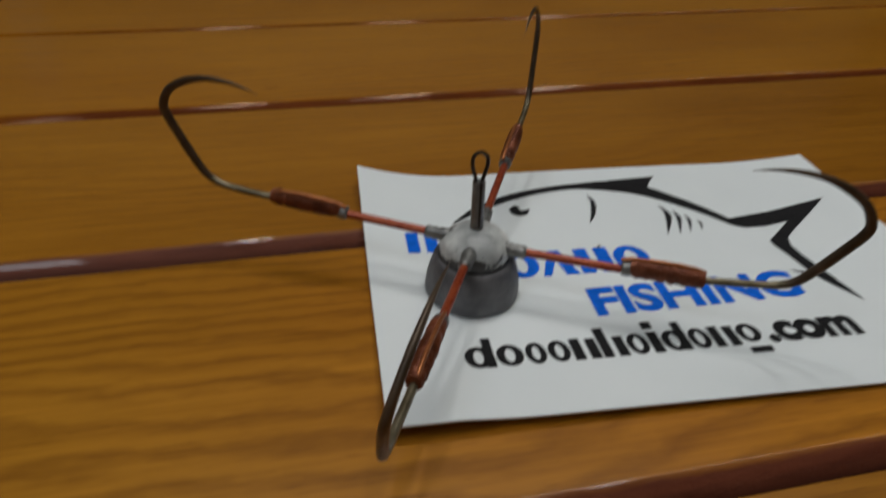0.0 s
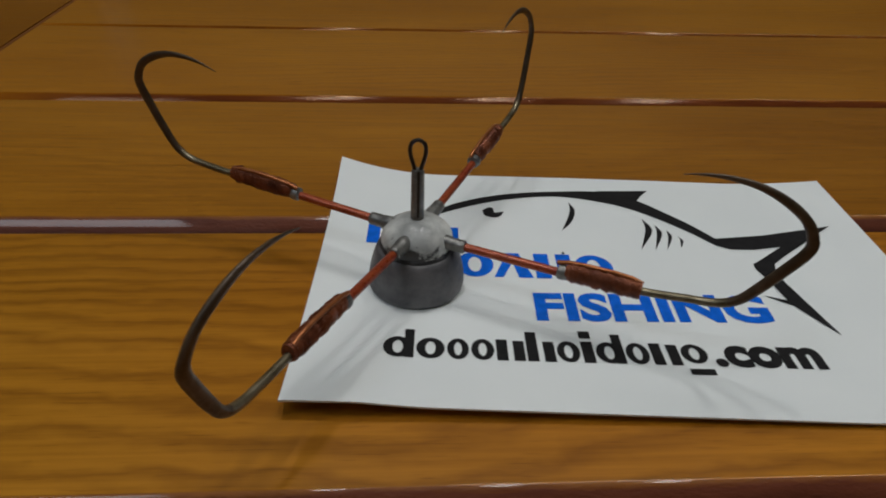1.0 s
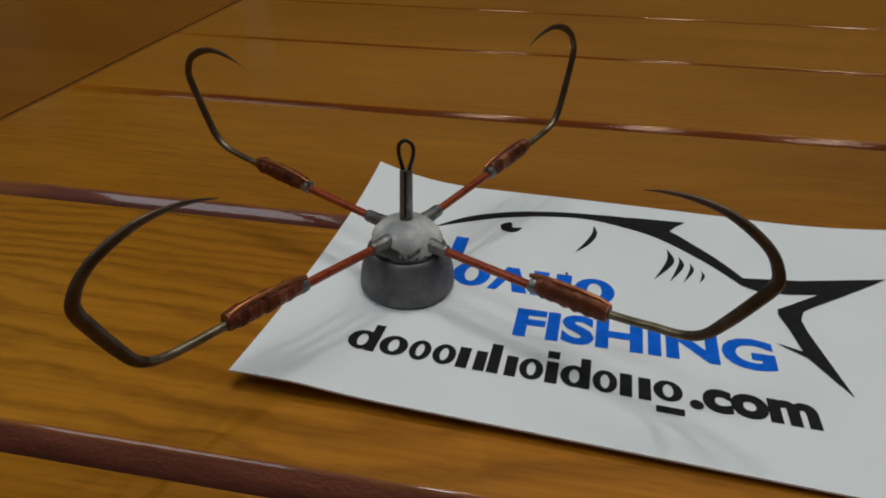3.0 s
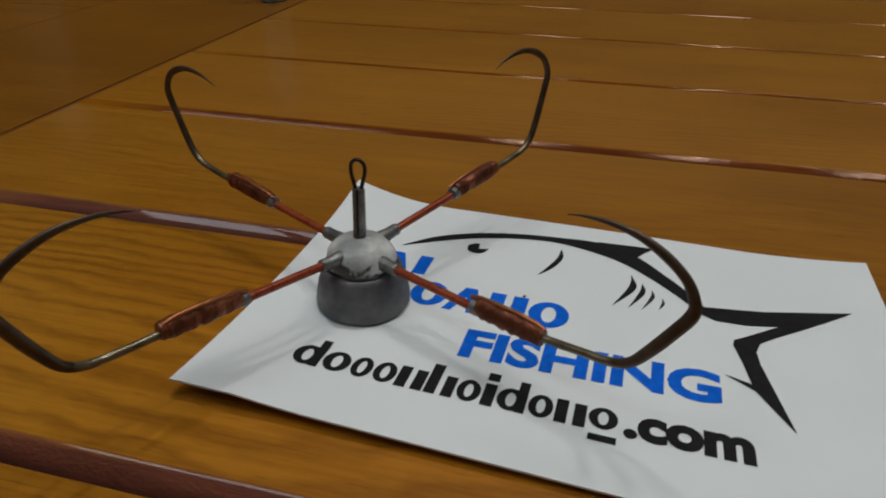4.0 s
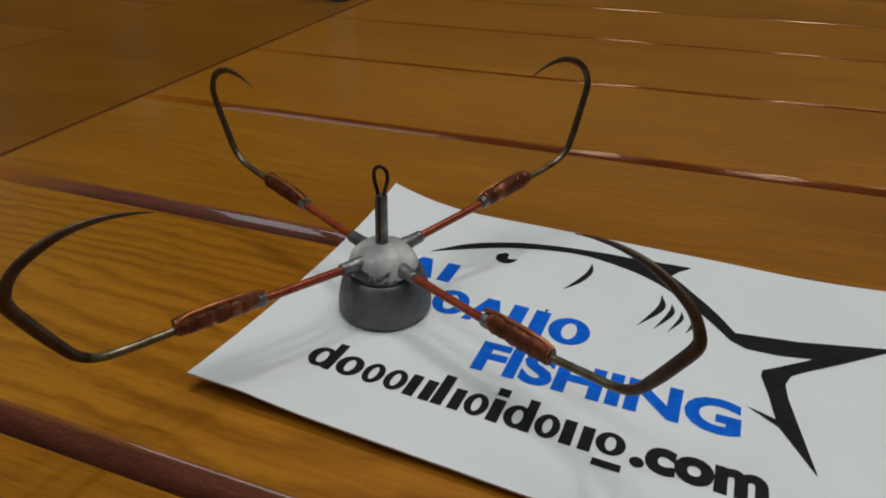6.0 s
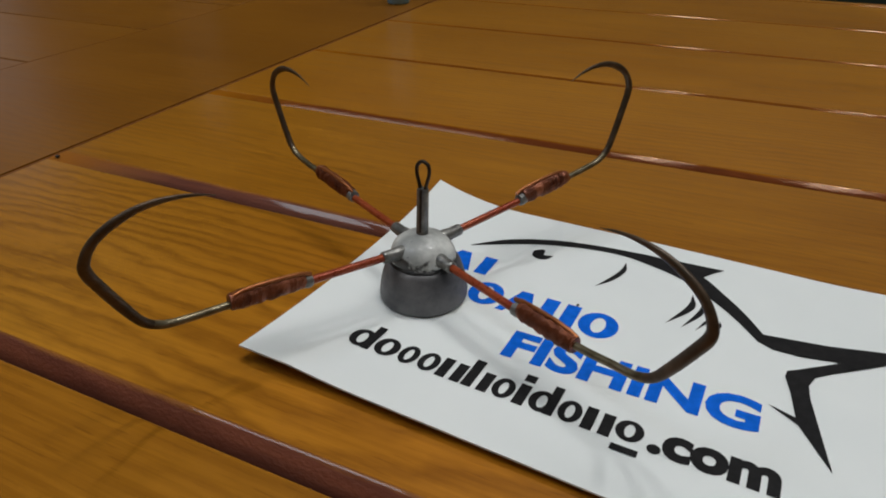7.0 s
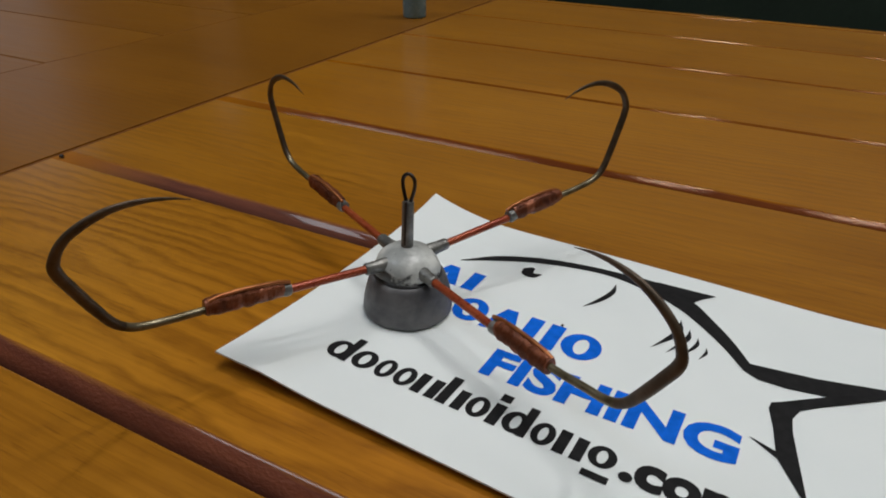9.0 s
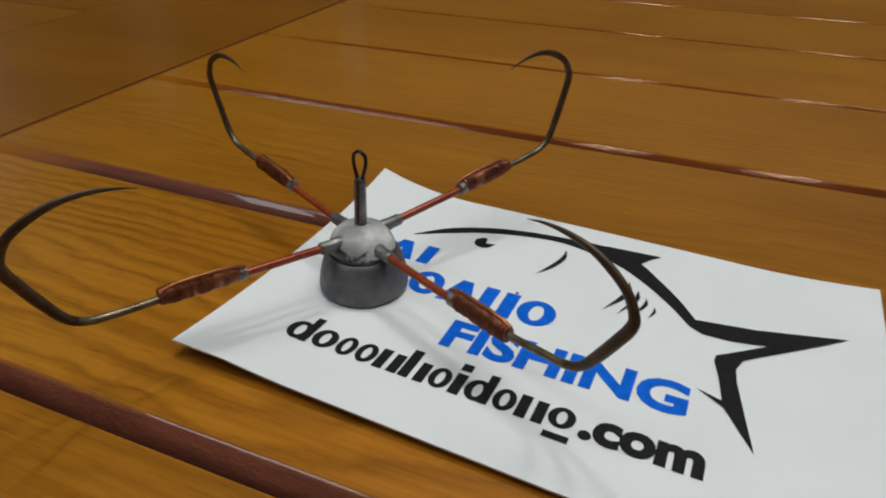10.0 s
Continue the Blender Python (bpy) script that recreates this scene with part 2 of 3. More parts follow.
STEEL = blotchy("brushed_steel", (0.12, 0.12, 0.115), (0.29, 0.29, 0.275), 0.42, 0.6, 700)
DARK_STEEL = blotchy("dark_wire", (0.02, 0.016, 0.014), (0.05, 0.04, 0.035), 0.35, 0.6, 700)
BRONZE = blotchy("bronzed_hook", (0.050, 0.034, 0.020), (0.108, 0.074, 0.046), 0.42, 0.35, 350)
BARE = blotchy("bare_hook_steel", (0.10, 0.08, 0.042), (0.23, 0.195, 0.125), 0.34, 0.6, 500)
RED_ROD = blotchy("red_enamelled_wire", (0.25, 0.036, 0.012), (0.38, 0.078, 0.024), 0.3, 0.25, 400)
BRIGHT_COPPER = blotchy("bright_copper", (0.30, 0.095, 0.028), (0.46, 0.17, 0.06), 0.35, 0.6, 600)
COPPER = blotchy("copper_binding", (0.13, 0.034, 0.014), (0.30, 0.092, 0.038), 0.36, 0.35, 500, 0.5, 0.0003)
GREEN_WALL = blotchy("dark_green_paint", (0.010, 0.022, 0.013), (0.016, 0.032, 0.019), 0.6, 0.0, 4)
WALL = blotchy("warm_plaster", (0.085, 0.065, 0.04), (0.11, 0.085, 0.05), 0.8, 0.0, 6)
SHEEN_WALL = blotchy("ochre_paint", (0.42, 0.34, 0.24), (0.48, 0.40, 0.29), 0.7, 0.0, 5)
CEILING = blotchy("ceiling_plaster", (0.26, 0.22, 0.14), (0.30, 0.26, 0.17), 0.85, 0.0, 5)
FLOOR_TILE = blotchy("dark_floor", (0.03, 0.032, 0.028), (0.05, 0.05, 0.045), 0.4, 0.0, 5)
FRAME = blotchy("painted_frame", (0.5, 0.5, 0.48), (0.58, 0.58, 0.55), 0.45, 0.0, 12)
TUBE_BLUE = blotchy("grey_blue_plastic", (0.17, 0.33, 0.42), (0.24, 0.41, 0.50), 0.25, 0.0, 90)
TUBE_PALE = blotchy("pale_plastic", (0.36, 0.36, 0.33), (0.44, 0.44, 0.40), 0.3, 0.0, 90)
GLOW = material("lamp_diffuser", (0.9, 0.9, 0.88), 0.5)
principled(GLOW).inputs["Emission Color"].default_value = (1.0, 0.94, 0.84, 1)
principled(GLOW).inputs["Emission Strength"].default_value = 2.0


# ---- mesh helpers ----
def part(name, bm, mat, parent, label=""):
    me = bpy.data.meshes.new(name)
    bmesh.ops.recalc_face_normals(bm, faces=bm.faces)
    bm.to_mesh(me)
    bm.free()
    me.materials.append(mat)
    ob = new(name, me)
    ob.parent = parent
    if label:
        ob["label"] = label
    return ob


def smooth(ob, angle=50):
    for p in ob.data.polygons:
        p.use_smooth = True
    ob.data.set_sharp_from_angle(angle=radians(angle))
    return ob


def thing(name, m, label, category, group="", kind=""):
    ob = new(name)
    ob.empty_display_size = 0.01
    ob.matrix_world = m
    return tagged(ob, label, category, group, kind)


def box(x0, y0, z0, x1, y1, z1, bevel=0.0, segments=2):
    bm = bmesh.new()
    bmesh.ops.create_cube(bm, size=1, matrix=Matrix.Translation(((x0 + x1) / 2, (y0 + y1) / 2, (z0 + z1) / 2)) @ Matrix.Diagonal((x1 - x0, y1 - y0, z1 - z0, 1)))
    if bevel:
        bmesh.ops.bevel(bm, geom=bm.edges[:], offset=bevel, segments=segments, affect="EDGES", profile=0.5)
    return bm


def lathe(profile, n=48, m=Matrix(), wobble=0.0):
    """A body of revolution about z from (radius, height) pairs."""
    bm = bmesh.new()
    rings = []
    for r, z in profile:
        ring = []
        for i in range(n):
            a = 2 * math.pi * i / n
            k = 1 + wobble * noise.noise(Vector((math.cos(a) * 1.7, math.sin(a) * 1.7, z * 300)))
            ring.append(bm.verts.new(m @ Vector((r * k * math.cos(a), r * k * math.sin(a), z))))
        rings.append(ring)
    for a, b in zip(rings, rings[1:]):
        for i in range(n):
            bm.faces.new((a[i], a[(i + 1) % n], b[(i + 1) % n], b[i]))
    bm.faces.new(rings[0][::-1])
    bm.faces.new(rings[-1])
    return bm


def catmull(points, steps):
    """A smooth line through the control points."""
    pts = [Vector(p) for p in points]
    pts = [2 * pts[0] - pts[1], *pts, 2 * pts[-1] - pts[-2]]
    out = []
    for a, b, c, d in zip(pts, pts[1:], pts[2:], pts[3:]):
        for i in range(steps):
            t = i / steps
            out.append(0.5 * (2 * b + (c - a) * t + (2 * a - 5 * b + 4 * c - d) * t * t + (3 * b - a - 3 * c + d) * t ** 3))
    out.append(pts[-2])
    return out


def sweep(path, radii, side, n=12, flat=None):
    """A rod along a path; side: a fixed sideways direction; flat: factor of the width across the path's plane."""
    bm = bmesh.new()
    rings = []
    last = len(path) - 1
    for i, p in enumerate(path):
        along = (path[min(i + 1, last)] - path[max(i - 1, 0)]).normalized()
        up = side.cross(along).normalized()
        across = along.cross(up).normalized()
        f = flat[i] if flat else 1.0
        rings.append([bm.verts.new(p + radii[i] * (math.cos(2 * math.pi * k / n) * up + f * math.sin(2 * math.pi * k / n) * across)) for k in range(n)])
    for a, b in zip(rings, rings[1:]):
        for k in range(n):
            bm.faces.new((a[k], a[(k + 1) % n], b[(k + 1) % n], b[k]))
    bm.faces.new(rings[0][::-1])
    bm.faces.new(rings[-1])
    return bm


# ---- the room ----
def setting(name, bm, mat, label, category):
    ob = part(name, bm, mat, None)
    return tagged(ob, label, category, kind="structure")


T = 0.12
setting("floor", box(WEST - T, SOUTH - T, FLOOR - 0.1, EAST + T, NORTH + T, FLOOR), FLOOR_TILE, "dark smooth floor far below the table", "floor")
setting("ceiling", box(WEST - T, SOUTH - T, CEIL, EAST + T, NORTH + T, CEIL + 0.1), CEILING, "plain ochre ceiling above the table", "ceiling")
# above this height an unseen pale wall is added, to throw a sheen on the boards
PALE_FROM = 0.72
setting("wall_north", box(WEST, NORTH, FLOOR, EAST, NORTH + T, PALE_FROM), GREEN_WALL, "dark green painted lower wall beyond the table", "wall")
setting("sheen_wall_north", box(WEST, NORTH, PALE_FROM, EAST, NORTH + T, CEIL), SHEEN_WALL, "unseen ochre upper wall, added for a sheen on the table", "wall")
setting("wall_south", box(WEST, SOUTH - T, FLOOR, EAST, SOUTH, CEIL), WALL, "plain brown plaster wall", "wall")
setting("wall_east", box(EAST, SOUTH - T, FLOOR, EAST + T, NORTH + T, CEIL), GREEN_WALL, "dark green painted side wall", "wall")
wb = bmesh.new()
y0, y1, z0, z1 = WINDOW
for p0, p1, q0, q1 in ((SOUTH - T, y0, FLOOR, CEIL), (y1, NORTH + T, FLOOR, CEIL), (y0, y1, z1, CEIL), (y0, y1, FLOOR, z0)):
    bmesh.ops.create_cube(wb, size=1, matrix=Matrix.Translation((WEST - T / 2, (p0 + p1) / 2, (q0 + q1) / 2)) @ Matrix.Diagonal((T, p1 - p0, q1 - q0, 1)))
setting("wall_west", wb, WALL, "plain brown plaster wall with a small window opening", "wall")

window = thing("window_1", pose(WEST - T / 2, 0, 0), "white painted window frame in the plaster wall", "window", kind="structure")
e = 0.02
for p0, p1, q0, q1 in ((y0, y1, z0, z0 + e), (y0, y1, z1 - e, z1), (y0, y0 + e, z0 + e, z1 - e), (y1 - e, y1, z0 + e, z1 - e)):
    part("window_frame", box(-0.03, p0, q0, 0.03, p1, q1, 0.004), FRAME, window)

for px, py, ww, hh in [(px, py, 0.05, 0.16) for py, _ in PANEL_ROWS for px in PANEL_X] + [(cx, cy, 0.45, 0.30)]:
    lamp = thing("ceiling_light", pose(px, py, CEIL), "unseen white rectangular ceiling light, switched on", "ceiling light", "ceiling lights")
    part("frame", box(-ww - 0.02, -hh - 0.02, -0.03, ww + 0.02, hh + 0.02, -0.001, 0.004), FRAME, lamp)
    part("diffuser", box(-ww, -hh, -0.036, ww, hh, -0.0301), GLOW, lamp, "glowing diffuser")

# ---- the table ----
TURN = 3.0
GROOVES = [FIRST + PITCH * k for k in range(-6, 7)]
HALVES = [WIDE] * 6 + [0.19, WIDE, MIDDLE] + [NARROW] * 2 + [0.07] * 2
GROOVES[6] += 0.04
STAINS = [GROOVE] * 8 + [GROOVE_MID] + [GROOVE_FAR] * 4
table = thing("table", pose(0, 0, 0, 0, 0, TURN), "orange-brown lacquered pine table of narrow grooved boards", "table")
JOINT, RAIL = -8.37, 7.4
THICK = 2.2
FAR = GROOVES[-1] + 0.55


def eased(ob):
    """Rounds the narrow edge faces alone; the broad faces stay flat."""
    for p in ob.data.polygons:
        p.use_smooth = 0.1 < abs(p.normal.z) < 0.99
    return ob


def board_mesh(x0, x1, y0, y1, ease=0.02):
    bm = box(x0 * CM, y0 * CM, -THICK * CM, x1 * CM, y1 * CM, 0)
    top = [e for e in bm.edges if all(v.co.z > -1e-6 for v in e.verts)]
    bmesh.ops.bevel(bm, geom=top, offset=ease * CM, segments=2, affect="EDGES", profile=0.5)
    return bm


# section of a groove from its near side (0) to its far side (1): rounded over at the far edge,
# then a slope that steepens to the near wall; TILTS: (distance from the far side, slope in degrees)
TILTS = ((0.0, 0), (0.03, 14), (0.07, 26), (0.16, 40), (0.45, 48), (1.0, 58))


def tilt_at(v):
    for (a, p), (b, q) in zip(TILTS, TILTS[1:]):
        if v <= b:
            return p + (q - p) * (v - a) / (b - a)
    return TILTS[-1][1]


SLICES = 36
ACROSS = [1 - (i / SLICES) ** 1.5 for i in range(SLICES + 1)]
DEPTH = [0.0]
for near_v, far_v in zip(ACROSS[1:], ACROSS):
    DEPTH.append(DEPTH[-1] + 2 * (far_v - near_v) * math.tan(radians(tilt_at(1 - (near_v + far_v) / 2))))


def groove_mesh(x0, x1, yc, half, taper0):
    """A rounded-over channel, flush at its far side; it runs out flat beside the rail."""
    bm = bmesh.new()
    xs = [x0 + (x1 - x0) * (i / 120) ** 1.6 for i in range(121)]
    rows = []
    for x in xs:
        k = min(1.0, max(0.0, (x - x0) / 2.6)) if taper0 else 1.0
        w = 0.010 * noise.noise(Vector((x * 1.3, yc, 0)))
        row = []
        for j in range(len(ACROSS)):
            y = yc - (half + 0.02) * (1 - 2 * ACROSS[j])
            z = -0.004 - k * (half * DEPTH[j] + w * (1 - ACROSS[j]))
            row.append(bm.verts.new((x * CM, y * CM, z * CM)))
        rows.append(row)
    for a, b in zip(rows, rows[1:]):
        for j in range(len(ACROSS) - 1):
            bm.faces.new((a[j], b[j], b[j + 1], a[j + 1]))
    low = bmesh.ops.extrude_face_region(bm, geom=bm.faces[:])
    for v in low["geom"]:
        if isinstance(v, bmesh.types.BMVert):
            v.co.z -= 1.2 * CM
    return bm


BOARD_WOOD = {6: WOOD_FIGURED, 5: WOOD_HALF, 7: WOOD_HALF}
# the boards this side of the cross rail, then the plainer ones beyond it with their shallow joints
for k, (a, b) in enumerate(zip(GROOVES, GROOVES[1:])):
    eased(part("board", board_mesh(JOINT + 0.15, 48.0, a + HALVES[k], b - HALVES[k + 1]), BOARD_WOOD.get(k, WOOD), table))
eased(part("board", board_mesh(JOINT + 0.15, 48.0, GROOVES[-1] + HALVES[-1], FAR), WOOD, table))
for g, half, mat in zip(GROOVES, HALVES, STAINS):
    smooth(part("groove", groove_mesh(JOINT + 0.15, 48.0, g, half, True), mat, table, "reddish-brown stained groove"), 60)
END0, END1, SLIT = JOINT - RAIL - 40.0, JOINT - RAIL - 0.05, 0.06
for a, b in zip(GROOVES, GROOVES[1:] + [FAR + SLIT]):
    eased(part("board", board_mesh(END0, END1, a + SLIT, b - SLIT, 0.004), WOOD_RAIL, table))
for g in GROOVES:
    smooth(part("groove", groove_mesh(END0, END1, g, SLIT, False), WOOD_RAIL, table, "shallow joint between boards"), 60)
rail = part("end_rail", board_mesh(JOINT - RAIL, JOINT, GROOVES[0], FAR, 0.006), WOOD_RAIL, table, "wide cross rail of darker lacquered pine")
eased(rail)
for x0, x1, z in ((JOINT, JOINT + 0.15, -0.03), (JOINT - RAIL - 0.05, JOINT - RAIL, -0.008)):
    part("seam", box(x0 * CM, GROOVES[0] * CM, -1.0 * CM, x1 * CM, FAR * CM, z * CM), SEAM, table, "thin dark seam")
X0, X1 = JOINT - RAIL - 40, 48.0
part("apron", box((X0 + 3) * CM, (FAR - 4) * CM, -0.09, (X1 - 3) * CM, (FAR - 2) * CM, -THICK * CM), WOOD_RAIL, table)
part("apron", box((X0 + 3) * CM, (GROOVES[0] + 2) * CM, -0.09, (X1 - 3) * CM, (GROOVES[0] + 4) * CM, -THICK * CM), WOOD_RAIL, table)
for lx in (X0 + 6, X1 - 6):
    for ly in (GROOVES[0] + 6, FAR - 6):
        part("leg", box((lx - 2.5) * CM, (ly - 2.5) * CM, FLOOR, (lx + 2.5) * CM, (ly + 2.5) * CM, -THICK * CM, 0.003), WOOD_RAIL, table)


# ---- the card ----
CARD_W, CARD_H = 8.06, 5.28


def card_z(x, y):
    """The card's height: flat in the middle, its two short ends and the front edge curled up."""
    left = max(0.0, (1.9 - x) / 1.9)
    right = max(0.0, (x - 6.2) / 1.86)
    corner = max(0.0, (1.6 - x) / 1.6) * max(0.0, (y - 3.6) / 1.6)
    ends = 0.20 - 0.13 * max(0.0, 1 - ((y - 2.6) / 2.6) ** 2)
    front = max(0.0, 1 - y / 1.5) ** 1.7 * (0.145 * min(1.0, max(0.0, x) / 0.8) ** 0.8 - 0.018 * max(0.0, x - 1.15))
    return 0.03 + ends * left ** 2.2 + 0.15 * right ** 2 + 0.08 * corner ** 2 + front


def card_y(x, y):
    """The top edge rises towards one corner and falls towards the other."""
    return y + (0.05 * max(0.0, 1 - x / 1.9) ** 1.5 - 0.08 * (x / CARD_W) ** 5 + 0.04 * math.sin(math.pi * x / CARD_W)) * (y / CARD_H) ** 3


bm = bmesh.new()
NX, NY = 64, 40
for dz in (0.0, -0.025):
    grid = [[bm.verts.new((CARD_W * i / NX * CM, card_y(CARD_W * i / NX, CARD_H * j / NY) * CM, (card_z(CARD_W * i / NX, CARD_H * j / NY) + dz) * CM)) for j in range(NY + 1)] for i in range(NX + 1)]
    for i in range(NX):
        for j in range(NY):
            bm.faces.new((grid[i][j], grid[i + 1][j], grid[i + 1][j + 1], grid[i][j + 1]))
    if dz == 0.0:
        upper = grid
for walk_in in ([(i, 0) for i in range(NX + 1)], [(i, NY) for i in range(NX + 1)], [(0, j) for j in range(NY + 1)], [(NX, j) for j in range(NY + 1)]):
    for (a, b), (c, d) in zip(walk_in, walk_in[1:]):
        bm.faces.new((upper[a][b], upper[c][d], grid[c][d], grid[a][b]))
card = smooth(part("business_card", bm, PAPER, None), 60)
tagged(card, "white printed card with curled ends lying on the table", "card")
LIFT = 0.006


def printed(name, bm, mat, label=""):
    """Ink that lies on the card and follows its curl."""
    bmesh.ops.triangulate(bm, faces=bm.faces[:])
    for v in bm.verts:
        x, y, z = v.co
        v.co = Vector((x, y, card_z(x, y) + LIFT + z)) * CM
    for f in bm.faces:
        f.normal_update()
        if f.normal.z < 0:
            f.normal_flip()
    me = bpy.data.meshes.new(name)
    bm.to_mesh(me)
    bm.free()
    me.materials.append(mat)
    ob = new(name, me)
    ob.parent = card
    if label:
        ob["label"] = label
    return ob


def band(outer, inner, steps=8):
    """A flat shape between two smooth lines that run the same way."""
    a = catmull([(*p, 0) for p in outer], steps)
    b = catmull([(*p, 0) for p in inner], steps)
    n = max(len(a), len(b))
    a = [a[round(i * (len(a) - 1) / (n - 1))] for i in range(n)]
    b = [b[round(i * (len(b) - 1) / (n - 1))] for i in range(n)]
    bm = bmesh.new()
    va, vb = [bm.verts.new(p) for p in a], [bm.verts.new(p) for p in b]
    for i in range(n - 1):
        bm.faces.new((va[i], va[i + 1], vb[i + 1], vb[i]))
    bmesh.ops.remove_doubles(bm, verts=bm.verts[:], dist=1e-4)
    return bm


def polygon(points, z=0.0):
    bm = bmesh.new()
    bm.faces.new([bm.verts.new((*p, z)) for p in points])
    return bm


# The outline of a fish: back, fin, tail, eye, gill and four stripes.
printed("fish_back", band([(1.36, 3.88), (1.8, 4.3), (2.4, 4.6), (3.0, 4.76), (3.63, 4.84), (4.3, 4.86), (4.85, 4.62), (5.22, 4.27), (5.54, 3.92), (5.82, 3.54)],
                          [(1.36, 3.86), (1.9, 4.18), (2.4, 4.42), (3.0, 4.60), (3.63, 4.67), (4.3, 4.52), (4.7, 4.34), (5.08, 4.06), (5.45, 3.72), (5.76, 3.37)]), BLACK_INK, "black printed curve")
printed("fish_fin", polygon([(4.1, 4.80), (4.28, 4.885), (5.12, 4.935), (4.97, 4.76), (4.86, 4.58), (4.5, 4.6)], 0.003), BLACK_INK)
printed("fish_tail", polygon([(5.80, 3.545), (6.57, 3.66), (7.64, 3.84), (6.64, 3.09), (6.46, 2.93), (6.40, 2.74), (6.43, 2.5), (6.69, 1.42), (6.33, 2.0), (6.01, 2.2), (6.30, 2.11),
                               (6.22, 2.5), (6.135, 2.80), (6.15, 2.92), (6.25, 2.99), (6.72, 3.36), (6.3, 3.28), (5.95, 3.27), (5.75, 3.37)], 0.003), BLACK_INK)
printed("fish_gill", band([(3.74, 4.5), (3.80, 4.24), (3.70, 3.92), (3.51, 3.65)], [(3.74, 4.5), (3.72, 4.24), (3.64, 3.98), (3.51, 3.65)]), BLACK_INK)
printed("fish_eye", band([(2.33, 4.18), (2.36, 4.04), (2.48, 3.98), (2.6, 4.02), (2.67, 4.16)], [(2.33, 4.18), (2.43, 4.27), (2.5, 4.25), (2.52, 4.13), (2.67, 4.16)]), BLACK_INK)
for top, mid, low, w in (((4.82, 4.07), (4.90, 3.72), (4.61, 3.2), 0.10), ((4.98, 3.9), (5.03, 3.64), (4.82, 3.2), 0.075), ((5.12, 3.76), (5.16, 3.56), (5.0, 3.22), 0.055), ((5.26, 3.6), (5.30, 3.46), (5.22, 3.28), 0.04)):
    printed("fish_stripe", band([top, mid, low], [top, (mid[0] - w, mid[1] + 0.02), low]), BLACK_INK)


def bars(name, x0, x1, y0, y1, pieces, mat, label):
    """One printed character as plain upright bars: (left, right, bottom, top) in parts of its width and height."""
    bm = bmesh.new()
    for a, b, c, d in pieces:
        vs = [bm.verts.new((x0 + (x1 - x0) * u, y0 + (y1 - y0) * v, 0)) for u, v in ((a, c), (b, c), (b, d), (a, d))]
        bm.faces.new(vs)
    return printed(name, bm, mat, label)


def blob(name, x0, x1, y0, y1, mat, label, hole=True, stems=()):
    """One printed character as a plain rounded ring or disc, with plain bars beside it."""
    bm = bmesh.new()
    n = 20
    cx, cy, rx, ry = (x0 + x1) / 2, (y0 + y1) / 2, (x1 - x0) / 2, (y1 - y0) / 2
    out = [bm.verts.new((cx + rx * math.cos(2 * math.pi * i / n), cy + ry * math.sin(2 * math.pi * i / n), 0)) for i in range(n)]
    inn = [bm.verts.new((cx + 0.36 * rx * math.cos(2 * math.pi * i / n), cy + 0.62 * ry * math.sin(2 * math.pi * i / n), 0)) for i in range(n)]
    for i in range(n):
        bm.faces.new((out[i], out[(i + 1) % n], inn[(i + 1) % n], inn[i]))
    if not hole:
        bm.faces.new(inn)
    for a, b, c, d in stems:
        bm.faces.new([bm.verts.new(p) for p in ((a, c, 0.003), (b, c, 0.003), (b, d, 0.003), (a, d, 0.003))])
    return printed(name, bm, mat, label)


TWO = [(0, 0.4, 0, 1), (0.6, 1, 0, 1)]
ONE = [(0, 1, 0, 1)]
for kind, a, b, y0, y1 in (("bars", 0.6, 1.06, 3.17, 3.66), ("wedge", 1.10, 1.66, 3.17, 3.66), ("bar", 1.74, 1.94, 3.17, 3.66),
                           ("ring", 1.90, 2.42, 2.46, 3.03), ("wedge", 2.42, 2.96, 2.46, 3.03), ("bars", 3.0, 3.52, 2.46, 3.03), ("ring", 3.56, 4.10, 2.46, 3.03)):
    if kind == "ring":
        blob("printed_ring", a, b, y0, y1, BLUE_INK, "blue printed ring")
    elif kind == "wedge":
        m = (a + b) / 2
        printed("printed_wedge", polygon([(a, y0), (m - 0.07, y1), (m + 0.10, y1), (b, y0), (b - 0.2, y0), (m + 0.0, y1 - 0.22), (a + 0.12, y0)]), BLUE_INK, "blue printed wedge")
    else:
        bars("printed_bar", a, b, y0, y1, TWO if kind == "bars" else ONE, BLUE_INK, "blue printed bar")


def word(text, x0, x1, y0, y1, mat, bold, slope=0.0):
    """Lettering fitted into a rectangle of the card."""
    cu = bpy.data.curves.new("lettering", "FONT")
    cu.body, cu.offset, cu.resolution_u = text, bold, 4
    tmp = new("lettering", cu)
    bpy.context.view_layer.update()
    me = bpy.data.meshes.new_from_object(tmp.evaluated_get(bpy.context.evaluated_depsgraph_get()))
    bpy.data.objects.remove(tmp)
    bm = bmesh.new()
    bm.from_mesh(me)
    xs, ys = [v.co.x for v in bm.verts], [v.co.y for v in bm.verts]
    low, tall = min(ys), max(ys) - min(ys)
    left, broad = min(xs), max(xs) - min(xs)
    for v in bm.verts:
        v.co.x = x0 + (v.co.x - left) / broad * (x1 - x0)
        v.co.y = y0 + (v.co.y - low) / tall * (y1 - y0) + slope * (v.co.x - x0)
    return printed("lettering", bm, mat)


word("FISHING", 2.9, 5.96, 1.57, 2.14, BLUE_INK, 0.042, 0.022)
